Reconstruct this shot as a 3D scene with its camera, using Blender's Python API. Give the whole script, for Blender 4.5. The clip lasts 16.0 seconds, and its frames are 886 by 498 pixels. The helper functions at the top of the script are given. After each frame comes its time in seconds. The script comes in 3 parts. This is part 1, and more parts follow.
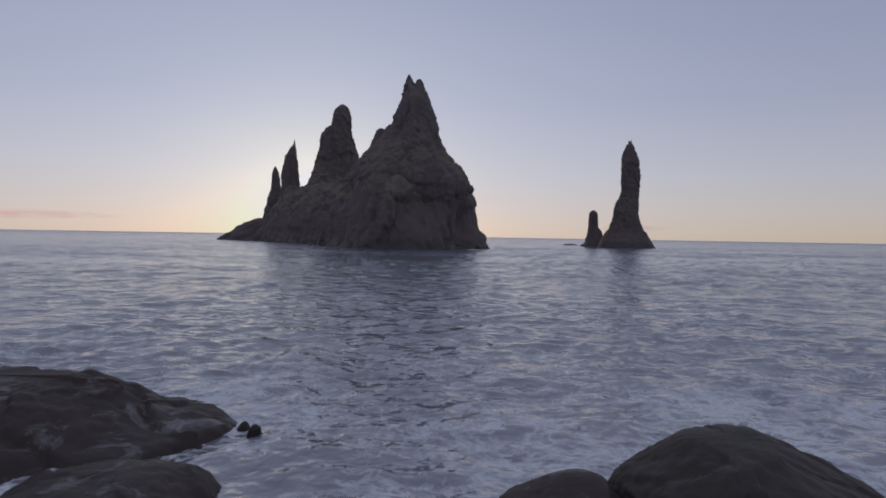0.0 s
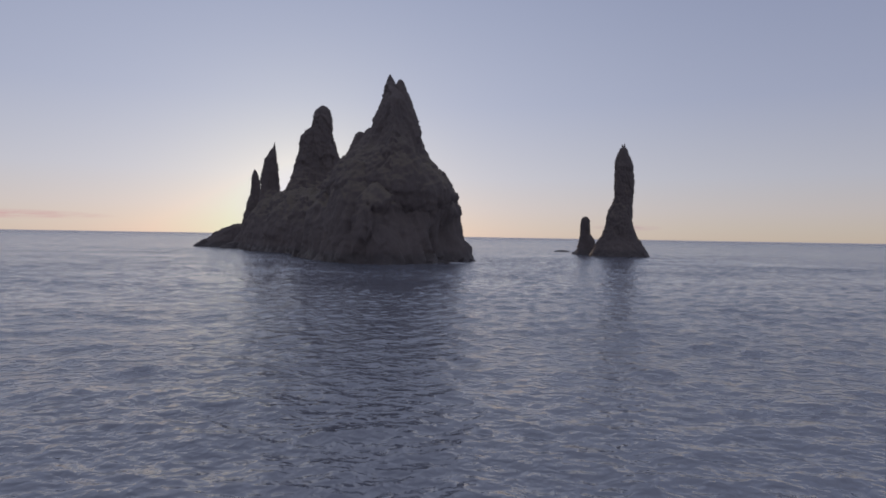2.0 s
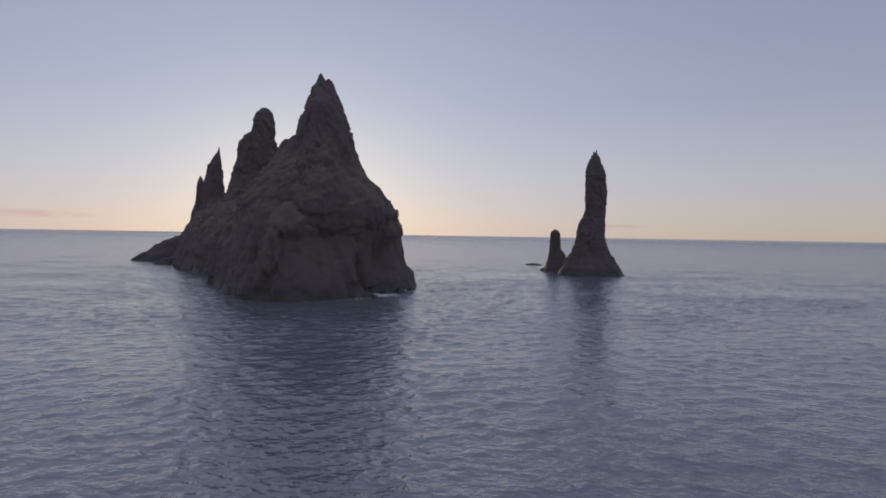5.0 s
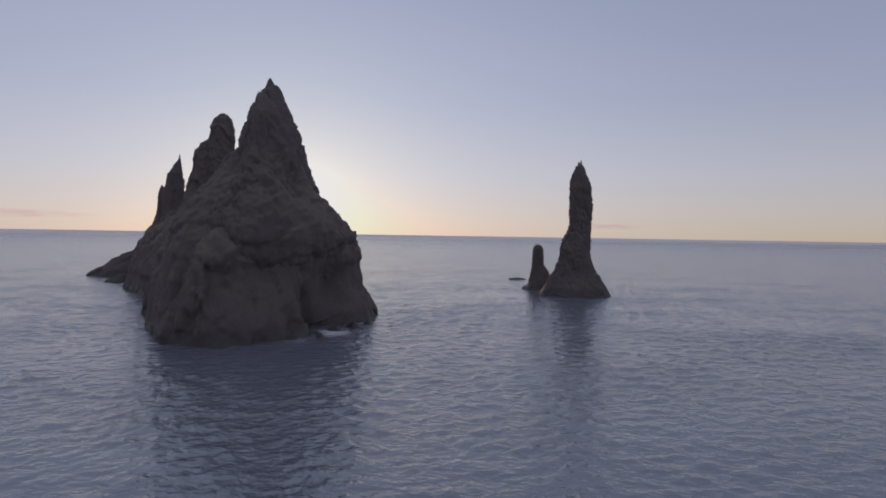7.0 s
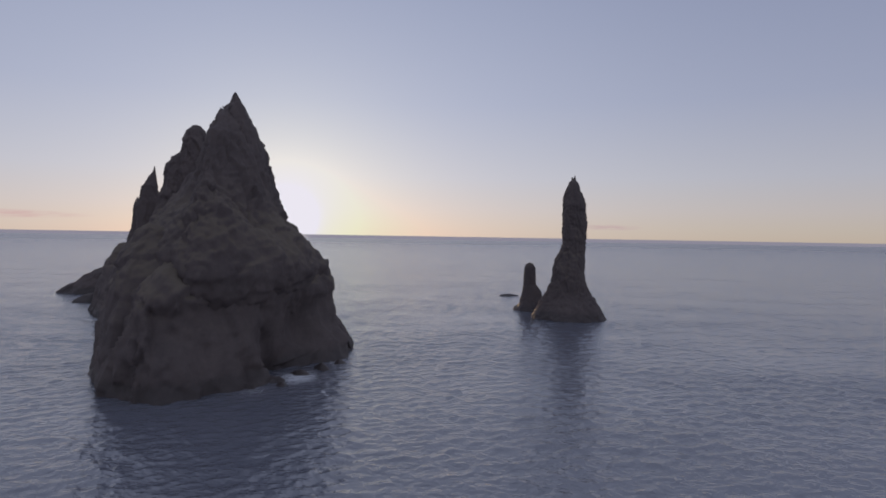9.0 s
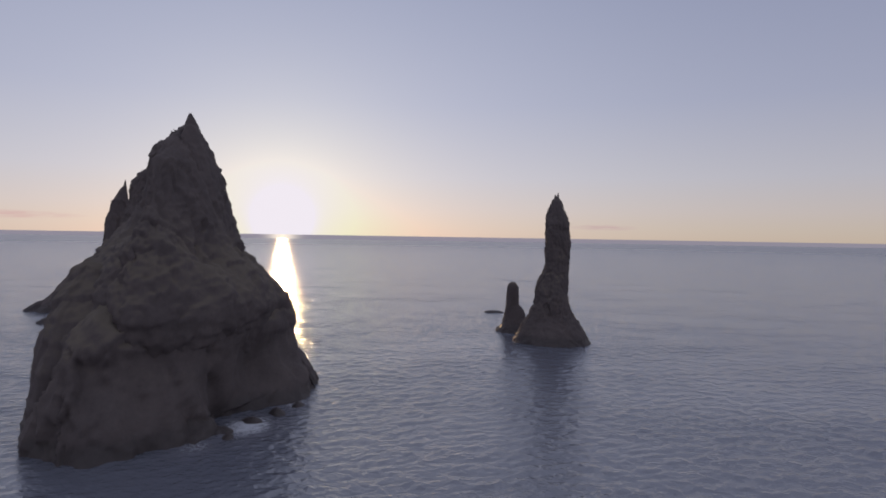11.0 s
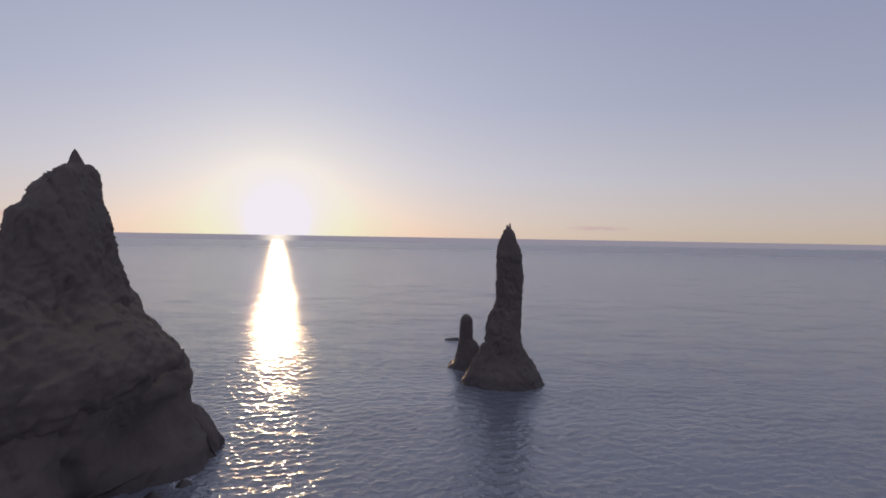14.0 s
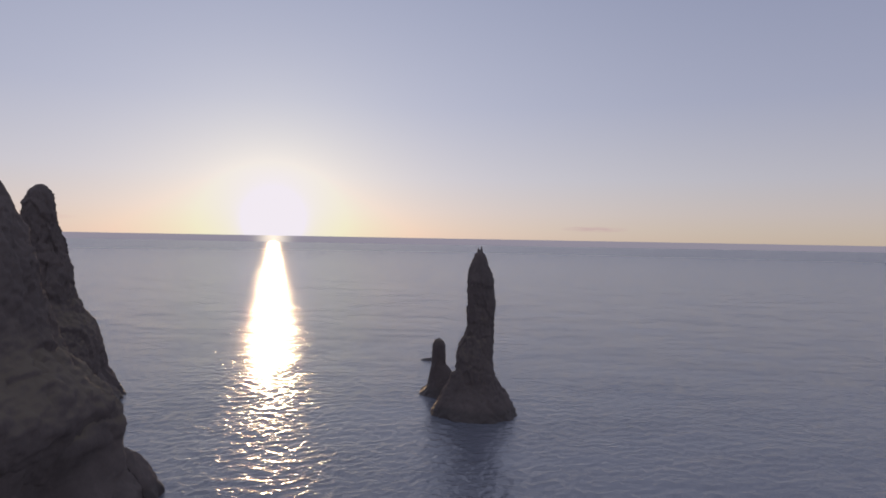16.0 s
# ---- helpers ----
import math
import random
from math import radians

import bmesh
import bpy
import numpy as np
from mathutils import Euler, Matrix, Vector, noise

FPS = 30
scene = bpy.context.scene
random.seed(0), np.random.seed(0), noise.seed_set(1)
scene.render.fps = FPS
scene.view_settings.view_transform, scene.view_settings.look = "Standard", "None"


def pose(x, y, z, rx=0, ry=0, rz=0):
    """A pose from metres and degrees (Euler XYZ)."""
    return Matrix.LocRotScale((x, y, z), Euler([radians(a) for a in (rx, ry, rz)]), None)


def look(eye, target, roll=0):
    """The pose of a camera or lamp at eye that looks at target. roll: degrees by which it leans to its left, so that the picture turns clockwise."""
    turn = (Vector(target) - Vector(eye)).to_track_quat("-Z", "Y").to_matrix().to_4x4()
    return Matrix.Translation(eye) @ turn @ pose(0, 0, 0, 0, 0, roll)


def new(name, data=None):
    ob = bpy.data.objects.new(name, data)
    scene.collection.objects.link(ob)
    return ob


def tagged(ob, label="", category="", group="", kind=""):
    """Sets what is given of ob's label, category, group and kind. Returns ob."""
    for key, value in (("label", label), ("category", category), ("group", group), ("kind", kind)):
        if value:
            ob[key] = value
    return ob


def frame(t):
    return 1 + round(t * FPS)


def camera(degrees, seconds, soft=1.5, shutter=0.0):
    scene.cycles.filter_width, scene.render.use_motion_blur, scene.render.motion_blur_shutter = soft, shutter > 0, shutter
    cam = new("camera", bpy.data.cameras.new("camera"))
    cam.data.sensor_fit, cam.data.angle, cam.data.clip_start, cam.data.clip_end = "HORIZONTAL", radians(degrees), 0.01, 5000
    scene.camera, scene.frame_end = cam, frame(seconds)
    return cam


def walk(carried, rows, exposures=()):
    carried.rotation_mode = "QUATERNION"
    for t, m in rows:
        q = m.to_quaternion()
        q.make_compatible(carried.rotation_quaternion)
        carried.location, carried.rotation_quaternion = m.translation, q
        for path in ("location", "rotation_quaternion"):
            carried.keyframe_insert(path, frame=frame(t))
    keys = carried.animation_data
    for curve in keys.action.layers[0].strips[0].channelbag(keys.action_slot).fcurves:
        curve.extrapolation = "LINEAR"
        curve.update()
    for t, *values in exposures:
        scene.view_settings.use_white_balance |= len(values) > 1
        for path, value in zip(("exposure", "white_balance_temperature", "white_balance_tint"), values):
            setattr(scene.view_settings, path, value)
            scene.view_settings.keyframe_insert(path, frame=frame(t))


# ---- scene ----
cam = camera(72.0, 16.0, soft=1.8)
walk(cam, [
    (0, pose(0.02, 0.04, 3.90, 88.83, -0.95, 2.18)),
    (0.5, pose(-0.30, 3.13, 4.82, 88.84, -0.96, 1.94)),
    (1, pose(-0.06, 6.21, 5.69, 88.84, -0.96, 1.71)),
    (1.5, pose(0.82, 9.51, 6.58, 88.84, -0.96, 1.53)),
    (2, pose(2.28, 13.12, 7.52, 88.83, -0.95, 1.40)),
    (2.5, pose(4.21, 17.02, 8.56, 88.82, -0.94, 1.27)),
    (3, pose(6.54, 21.18, 9.67, 88.81, -0.92, 1.14)),
    (3.5, pose(9.17, 25.60, 10.83, 88.79, -0.92, 1.02)),
    (4, pose(11.88, 30.23, 12.06, 88.77, -0.92, 0.93)),
    (6.5, pose(22.82, 53.76, 19.45, 88.74, -0.89, 0.07)),
    (7, pose(24.33, 58.28, 21.19, 88.75, -0.91, 0.00)),
    (7.5, pose(25.57, 62.30, 22.90, 88.77, -0.92, -0.05)),
    (8, pose(26.56, 65.75, 24.56, 88.79, -0.93, -0.10)),
    (8.5, pose(27.37, 68.66, 26.18, 88.82, -0.94, -0.17)),
    (9, pose(28.24, 71.13, 27.79, 88.83, -0.95, -0.27)),
    (11.5, pose(36.73, 82.10, 36.26, 88.88, -0.92, -0.69)),
    (12, pose(39.54, 84.63, 37.89, 88.90, -0.93, -0.72)),
    (12.5, pose(42.30, 87.24, 39.63, 88.91, -0.94, -0.81)),
    (13, pose(45.05, 89.69, 41.40, 88.92, -0.94, -0.91)),
    (13.5, pose(47.82, 91.86, 43.17, 88.93, -0.95, -1.01)),
    (14, pose(50.51, 93.83, 44.94, 88.94, -0.96, -1.09)),
    (14.5, pose(52.99, 95.75, 46.72, 88.96, -0.97, -1.18)),
    (15, pose(55.19, 97.72, 48.48, 88.97, -0.98, -1.27)),
    (15.5, pose(57.13, 99.74, 50.25, 88.99, -1.00, -1.36)),
    (16, pose(58.86, 101.78, 52.06, 89.01, -1.02, -1.44)),
], [(0, 0, 6500, 10), (9.0, 0, 6500, 10), (11.5, 0.06, 6720, 12.0), (16, 0.06, 6720, 12.0)])

# ---- world and sun ----
SUN_AZ, SUN_EL = radians(14.1), radians(1.2)   # to the left of +y, above the horizon
SUN_DIR = Vector((-math.sin(SUN_AZ) * math.cos(SUN_EL), math.cos(SUN_AZ) * math.cos(SUN_EL), math.sin(SUN_EL)))


class Nodes:
    """A short hand for wiring node trees."""

    def __init__(self, tree):
        self.tree = tree
        tree.nodes.clear()

    def add(self, kind, inputs=(), **props):
        n = self.tree.nodes.new(kind)
        for key, value in props.items():
            setattr(n, key, value)
        for slot, value in dict(inputs).items():
            if isinstance(value, bpy.types.NodeSocket):
                self.tree.links.new(value, n.inputs[slot])
            else:
                n.inputs[slot].default_value = value
        return n

    def math(self, op, a, b=0.0, clamp=False):
        return self.add("ShaderNodeMath", {0: a, 1: b}, operation=op, use_clamp=clamp).outputs[0]

    def ramp(self, fac, stops, interpolation="LINEAR"):
        n = self.add("ShaderNodeValToRGB", {"Fac": fac})
        n.color_ramp.interpolation = interpolation
        els = n.color_ramp.elements
        while len(els) < len(stops):
            els.new(0.5)
        for e, (p, c) in zip(els, stops):
            e.position, e.color = p, (*c, 1) if len(c) == 3 else c
        return n.outputs["Color"]

    def mix(self, fac, a, b, blend="MIX"):
        n = self.add("ShaderNodeMix", {"Factor": fac}, data_type="RGBA", blend_type=blend)
        for slot, value in ((6, a), (7, b)):
            if isinstance(value, bpy.types.NodeSocket):
                self.tree.links.new(value, n.inputs[slot])
            else:
                n.inputs[slot].default_value = (*value, 1)
        return n.outputs[2]


world = bpy.data.worlds.new("dusk_sky")
scene.world = world
world.use_nodes = True
w = Nodes(world.node_tree)
way = w.add("ShaderNodeTexCoord").outputs["Generated"]
sep = w.add("ShaderNodeSeparateXYZ", {0: way})
sky = w.add("ShaderNodeTexSky", sky_type="NISHITA", sun_disc=False, sun_elevation=SUN_EL, sun_rotation=-SUN_AZ,
            air_density=1.0, dust_density=0.6, ozone_density=1.5)
sky_part = w.mix(1.0, sky.outputs[0], (0.10, 0.10, 0.10), "MULTIPLY")
GLARE = (0.83, 0.80, 0.88)   # cap on the lens glare painted into the sky colour round the sun
# clear evening sky: peach at the horizon, pale mauve, then grey blue
grad = w.ramp(w.math("MULTIPLY", sep.outputs[2], 2.0, True), [
    (0.0, (0.558, 0.478, 0.396)), (0.032, (0.552, 0.494, 0.437)), (0.085, (0.536, 0.498, 0.503)), (0.19, (0.475, 0.484, 0.569)),
    # the last stop, overhead and unseen, is raised to brighten rock and water
    (0.42, (0.357, 0.390, 0.536)), (0.74, (0.282, 0.320, 0.475)), (1.0, (0.348, 0.376, 0.498))])
# the glow round the low sun, widened in colour to imitate lens bloom
dot = w.add("ShaderNodeVectorMath", {0: way, 1: tuple(SUN_DIR)}, operation="DOT_PRODUCT").outputs["Value"]
dot = w.math("MAXIMUM", dot, 0.0)
glow = [w.mix(1.0, w.math("MULTIPLY", w.math("POWER", dot, n), k), c, "MULTIPLY") for n, k, c in (
    (2300, 2.0, (1.0, 0.95, 0.90)), (350, 0.26, (1.0, 0.96, 0.80)), (60, 0.17, (0.93, 1.0, 0.45)), (6, 0.16, (0.88, 0.95, 1.04)))]
tint = w.mix(1.0, w.mix(0.85, sky_part, grad), glow[3], "ADD")
# two thin streaks of cloud low over the sea
az = w.math("ARCTAN2", sep.outputs[0], sep.outputs[1])
streak_noise = w.add("ShaderNodeTexNoise", {"Vector": w.add("ShaderNodeVectorMath", {0: way, 1: (40, 40, 420)}, operation="MULTIPLY").outputs[0],
                                            "Scale": 1.0, "Detail": 4.0}).outputs["Fac"]
for az0, el0, half_w, half_h, k in ((-0.70, 0.0215, 0.19, 0.0075, 0.95), (0.268, 0.0185, 0.055, 0.0055, 0.9)):
    da = w.math("POWER", w.math("ABSOLUTE", w.math("DIVIDE", w.math("SUBTRACT", az, az0), half_w)), 2.0)
    de = w.math("POWER", w.math("ABSOLUTE", w.math("DIVIDE", w.math("SUBTRACT", sep.outputs[2], el0), half_h)), 2.0)
    m = w.math("SUBTRACT", 1.0, w.math("ADD", da, de), True)
    m = w.math("MULTIPLY", w.math("MULTIPLY", m, w.math("SUBTRACT", w.math("MULTIPLY", streak_noise, 2.6), 0.7, True)), k)
    tint = w.mix(m, tint, (0.60, 0.38, 0.38) if az0 < 0 else (0.52, 0.38, 0.39))
# open sea beyond the sheet of water, under the horizon
for g in glow[:3]:
    tint = w.mix(1.0, tint, g, "ADD")
tint = w.mix(1.0, tint, GLARE, "DARKEN")
below = w.math("LESS_THAN", sep.outputs[2], 0.0)
# the sun's glitter on that sea, painted as a bright band of colour
off = w.math("DIVIDE", w.math("ADD", az, SUN_AZ), 0.02)
painted_glitter = w.math("POWER", 2.718, w.math("MULTIPLY", w.math("MULTIPLY", off, off), -1.0))
tint = w.mix(below, tint, w.mix(painted_glitter, (0.262, 0.250, 0.312), (1.0, 0.9, 0.78)))
bg = w.add("ShaderNodeBackground", {"Color": tint, "Strength": 1.0})
w.add("ShaderNodeOutputWorld", {"Surface": bg.outputs[0]})

sun = new("sun", bpy.data.lights.new("sun", "SUN"))
sun.data.energy, sun.data.angle, sun.data.color = 0.85, radians(0.53), (1.0, 0.66, 0.36)
sun.matrix_world = look(SUN_DIR * 400, (0, 0, 0))


# ---- noise on arrays ----
_rng = np.random.RandomState(7)
_perm = _rng.permutation(256)
_perm = np.concatenate([_perm, _perm, _perm])
_grad = _rng.normal(size=(256, 3))
_grad /= np.linalg.norm(_grad, axis=1)[:, None]


def perlin(p):
    """Gradient noise at points (n, 3), about -0.7 to 0.7."""
    i = np.floor(p).astype(int)
    f = p - i
    i &= 255
    s = f * f * f * (f * (f * 6 - 15) + 10)
    out = np.zeros(len(p))
    for cx in (0, 1):
        for cy in (0, 1):
            for cz in (0, 1):
                h = _perm[_perm[_perm[i[:, 0] + cx] + i[:, 1] + cy] + i[:, 2] + cz]
                g = (_grad[h] * (f - (cx, cy, cz))).sum(1)
                wgt = (s[:, 0] if cx else 1 - s[:, 0]) * (s[:, 1] if cy else 1 - s[:, 1]) * (s[:, 2] if cz else 1 - s[:, 2])
                out += wgt * g
    return out


def fbm(p, octaves=3):
    out, a = np.zeros(len(p)), 1.0
    for _ in range(octaves):
        out += a * perlin(p)
        p, a = p * 2.03 + 17.3, a * 0.5
    return out


def ridged(p, octaves=3):
    """Sharp-edged noise, 0 to about 1: crests between hollows."""
    out, a = np.zeros(len(p)), 0.6
    for _ in range(octaves):
        out += a * (1 - 2 * np.abs(perlin(p)))
        p, a = p * 2.1 + 9.1, a * 0.45
    return out


def blocks(p):
    """One level for each irregular cell, -0.5 to 0.5: broken faces with steps between them."""
    p = p + 0.22 * np.stack([fbm(p * 1.7 + k, 2) for k in (3.1, 41.7, 77.3)], 1)
    i = np.floor(p).astype(int)
    best, level = np.full(len(p), 9.0), np.zeros(len(p))
    for cx in (-1, 0, 1):
        for cy in (-1, 0, 1):
            for cz in (-1, 0, 1):
                j = i + (cx, cy, cz)
                h = _perm[_perm[_perm[j[:, 0] & 255] + (j[:, 1] & 255)] + (j[:, 2] & 255)]
                g = _grad[h]
                off = p - (j + 0.5 + 0.5 * g)
                r = (off ** 2).sum(1)
                near = r < best
                best = np.where(near, r, best)
                # each face leans its own way
                level = np.where(near, h / 255.0 - 0.5 + 0.55 * (off * g[:, [1, 2, 0]]).sum(1), level)
    return level


# ---- materials ----
def material(name):
    m = bpy.data.materials.new(name)
    m.use_nodes = True
    return m, Nodes(m.node_tree)


def rock_material(name, dark, light, turf, rough, scale=1.0, froth=0.0):
    m, n = material(name)
    geo = n.add("ShaderNodeNewGeometry")
    co = n.add("ShaderNodeTexCoord").outputs["Object"]
    big = n.add("ShaderNodeTexNoise", {"Vector": co, "Scale": 0.12 * scale, "Detail": 5.0, "Roughness": 0.6}).outputs["Fac"]
    fine = n.add("ShaderNodeTexNoise", {"Vector": co, "Scale": 1.4 * scale, "Detail": 8.0, "Roughness": 0.65}).outputs["Fac"]
    crack = n.add("ShaderNodeTexVoronoi", {"Vector": n.add("ShaderNodeVectorMath", {0: co, 1: (1, 1, 0.45)}, operation="MULTIPLY").outputs[0],
                                           "Scale": 0.55 * scale}, feature="DISTANCE_TO_EDGE").outputs["Distance"]
    mottle = n.math("ADD", n.math("MULTIPLY", big, 1.9), n.math("MULTIPLY", fine, 1.1))
    col = n.mix(n.math("SUBTRACT", mottle, 1.0, True), dark, light)
    up = n.add("ShaderNodeSeparateXYZ", {0: geo.outputs["Normal"]}).outputs[2]
    grass = n.math("MULTIPLY", n.math("SUBTRACT", n.math("ADD", up, n.math("MULTIPLY", big, 0.9)), 0.75, True), 2.2, True)
    level = n.add("ShaderNodeSeparateXYZ", {0: co}).outputs[2]
    if scale <= 2:
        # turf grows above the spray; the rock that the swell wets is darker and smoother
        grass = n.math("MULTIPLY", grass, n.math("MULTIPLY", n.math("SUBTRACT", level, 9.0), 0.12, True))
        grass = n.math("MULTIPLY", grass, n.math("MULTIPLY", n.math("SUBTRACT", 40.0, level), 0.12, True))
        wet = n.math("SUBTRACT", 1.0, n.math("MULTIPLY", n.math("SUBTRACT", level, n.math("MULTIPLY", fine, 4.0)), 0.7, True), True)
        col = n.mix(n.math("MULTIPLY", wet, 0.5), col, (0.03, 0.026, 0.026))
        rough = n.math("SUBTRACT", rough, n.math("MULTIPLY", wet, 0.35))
    col = n.mix(grass, col, turf)
    if froth:
        run = n.add("ShaderNodeTexNoise", {"Vector": n.add("ShaderNodeVectorMath", {0: co, 1: (1.0, 1.0, 0.35)}, operation="MULTIPLY").outputs[0],
                                           "Scale": 1.1, "Detail": 5.0, "Roughness": 0.65, "Distortion": 0.9}).outputs["Fac"]
        col = n.mix(n.math("MULTIPLY", n.math("MULTIPLY", n.math("SUBTRACT", run, 0.56, True), 7.0, True), froth), col, (0.6, 0.62, 0.66))
    h = n.math("ADD", n.math("MULTIPLY", fine, 0.8), n.math("MINIMUM", n.math("MULTIPLY", crack, 2.0), 0.5))
    bump = n.add("ShaderNodeBump", {"Height": h, "Strength": 0.13, "Distance": 0.6 / scale})
    b = n.add("ShaderNodeBsdfPrincipled", {"Base Color": col, "Roughness": rough, "Normal": bump.outputs[0], "Specular IOR Level": 0.18 if scale > 2 else 0.3})
    n.add("ShaderNodeOutputMaterial", {"Surface": b.outputs[0]})
    return m


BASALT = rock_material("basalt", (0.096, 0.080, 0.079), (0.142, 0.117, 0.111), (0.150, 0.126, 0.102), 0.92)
WET_ROCK = rock_material("wet_basalt", (0.024, 0.017, 0.018), (0.050, 0.037, 0.036), (0.050, 0.038, 0.035), 0.55, 6.0, 0.3)
BARE_WET_ROCK = rock_material("bare_wet_basalt", (0.021, 0.015, 0.016), (0.042, 0.032, 0.031), (0.042, 0.033, 0.030), 0.55, 6.0)


def sea_material():
    m, n = material("sea_water")
    co = n.add("ShaderNodeTexCoord").outputs["Object"]
    chop = n.add("ShaderNodeAttribute", attribute_name="chop").outputs["Fac"]
    gust = n.add("ShaderNodeAttribute", attribute_name="gust").outputs["Fac"]
    # wavelets running several ways, then ripples
    height = None
    for turn, size, k, stretch in ((-0.5, 0.85, 0.115, 0.6), (0.4, 1.4, 0.085, 0.65), (0.05, 2.6, 0.052, 0.75), (-0.8, 5.0, 0.022, 0.9)):
        v = n.add("ShaderNodeVectorRotate", {"Vector": co, "Angle": turn}, rotation_type="Z_AXIS").outputs[0]
        v = n.add("ShaderNodeVectorMath", {0: v, 1: (stretch, 1.0, 1.0)}, operation="MULTIPLY").outputs[0]
        r = n.add("ShaderNodeTexNoise", {"Vector": v, "Scale": size, "Detail": 0.6, "Roughness": 0.4, "Distortion": 0.4}).outputs["Fac"]
        r = n.math("MULTIPLY", n.math("POWER", r, 1.5), k * 1.2)
        height = r if height is None else n.math("ADD", height, r)
    height = n.math("MULTIPLY", height, gust)
    tilt = n.add("ShaderNodeBump", {"Height": height, "Strength": 1.0, "Distance": 1.0}).outputs[0]
    # far off, where the sheet is too coarse for waves, drawn-out ripples stand for all
    drawn = n.add("ShaderNodeVectorMath", {0: co, 1: (0.4, 1.0, 1.0)}, operation="MULTIPLY").outputs[0]
    for size, k, detail in ((0.9, 0.19, 2.0), (0.10, 0.24, 5.0)):
        rip = n.add("ShaderNodeTexNoise", {"Vector": drawn, "Scale": size, "Detail": detail, "Roughness": 0.7 if size < 0.5 else 0.55, "Distortion": 0.3}).outputs["Color"]
        rip = n.add("ShaderNodeVectorMath", {0: rip, 1: (0.5, 0.5, 0.5)}, operation="SUBTRACT").outputs[0]
        rip = n.add("ShaderNodeVectorMath", {0: rip, 1: (k * 2.0, k * 1.5, 0.0)}, operation="MULTIPLY").outputs[0]
        rip = n.add("ShaderNodeVectorMath", {0: rip, "Scale": n.math("MULTIPLY", chop, gust)}, operation="SCALE").outputs[0]
        tilt = n.add("ShaderNodeVectorMath", {0: tilt, 1: rip}, operation="ADD").outputs[0]
    normal = n.add("ShaderNodeVectorMath", {0: tilt}, operation="NORMALIZE").outputs[0]
    # lace of foam
    foam = n.add("ShaderNodeAttribute", attribute_name="foam").outputs["Fac"]
    lace = n.add("ShaderNodeTexNoise", {"Vector": co, "Scale": 1.1, "Detail": 7.0, "Roughness": 0.7, "Distortion": 1.2}).outputs["Fac"]
    thread = n.add("ShaderNodeTexNoise", {"Vector": co, "Scale": 0.9, "Detail": 4.0, "Roughness": 0.6, "Distortion": 1.8}).outputs["Fac"]
    thread = n.math("SUBTRACT", 1.0, n.math("MULTIPLY", n.math("ABSOLUTE", n.math("SUBTRACT", thread, 0.5)), 10.0), True)
    lace = n.math("ADD", n.math("MULTIPLY", lace, 0.85), n.math("MULTIPLY", thread, 0.2))
    patch = n.math("MULTIPLY", n.math("SUBTRACT", n.math("ADD", foam, lace), 1.0, True), 4.5, True)
    deep = n.mix(n.add("ShaderNodeTexNoise", {"Vector": co, "Scale": 0.02, "Detail": 3.0}).outputs["Fac"], WATER_DEEP, WATER_PALE)
    # water full of air near the shore is paler
    deep = n.mix(n.math("MULTIPLY", foam, 0.9, True), deep, WATER_AERATED)
    rough = n.math("ADD", n.math("MULTIPLY", chop, 0.10), 0.09)
    water = n.add("ShaderNodeBsdfPrincipled", {"Base Color": deep, "Roughness": rough, "IOR": 1.9, "Normal": normal})
    froth = n.add("ShaderNodeBsdfPrincipled", {"Base Color": (0.62, 0.64, 0.68, 1), "Roughness": 0.8, "Normal": normal})
    s = n.add("ShaderNodeMixShader", {0: patch, 1: water.outputs[0], 2: froth.outputs[0]})
    n.add("ShaderNodeOutputMaterial", {"Surface": s.outputs[0]})
    return m


WATER_AERATED = (0.250, 0.250, 0.290)
WATER_DEEP, WATER_PALE = (0.136, 0.147, 0.184), (0.152, 0.163, 0.200)
SEA = sea_material()


# ---- building ----
def mesh_object(name, verts, faces, mat, parent=None, label=""):
    me = bpy.data.meshes.new(name)
    me.vertices.add(len(verts))
    me.vertices.foreach_set("co", np.asarray(verts, dtype=np.float32).ravel())
    faces = np.asarray(faces, dtype=np.int32)
    k = faces.shape[1]
    me.loops.add(faces.size)
    me.loops.foreach_set("vertex_index", faces.ravel())
    me.polygons.add(len(faces))
    me.polygons.foreach_set("loop_start", np.arange(0, faces.size, k, dtype=np.int32))
    me.polygons.foreach_set("use_smooth", np.ones(len(faces), dtype=bool))
    me.update(calc_edges=True)
    me.validate()
    me.materials.append(mat)
    ob = new(name, me)
    if parent is not None:
        ob.parent = parent
        ob.matrix_parent_inverse = Matrix.Translation(parent.location).inverted()
    if label:
        tagged(ob, label)
    return ob


def grid_faces(rows, cols, wrap):
    r = np.arange(rows - 1)[:, None]
    c = np.arange(cols if wrap else cols - 1)[None, :]
    d = (c + 1) % cols
    return np.stack([r * cols + c, r * cols + d, (r + 1) * cols + d, (r + 1) * cols + c], -1).reshape(-1, 4)


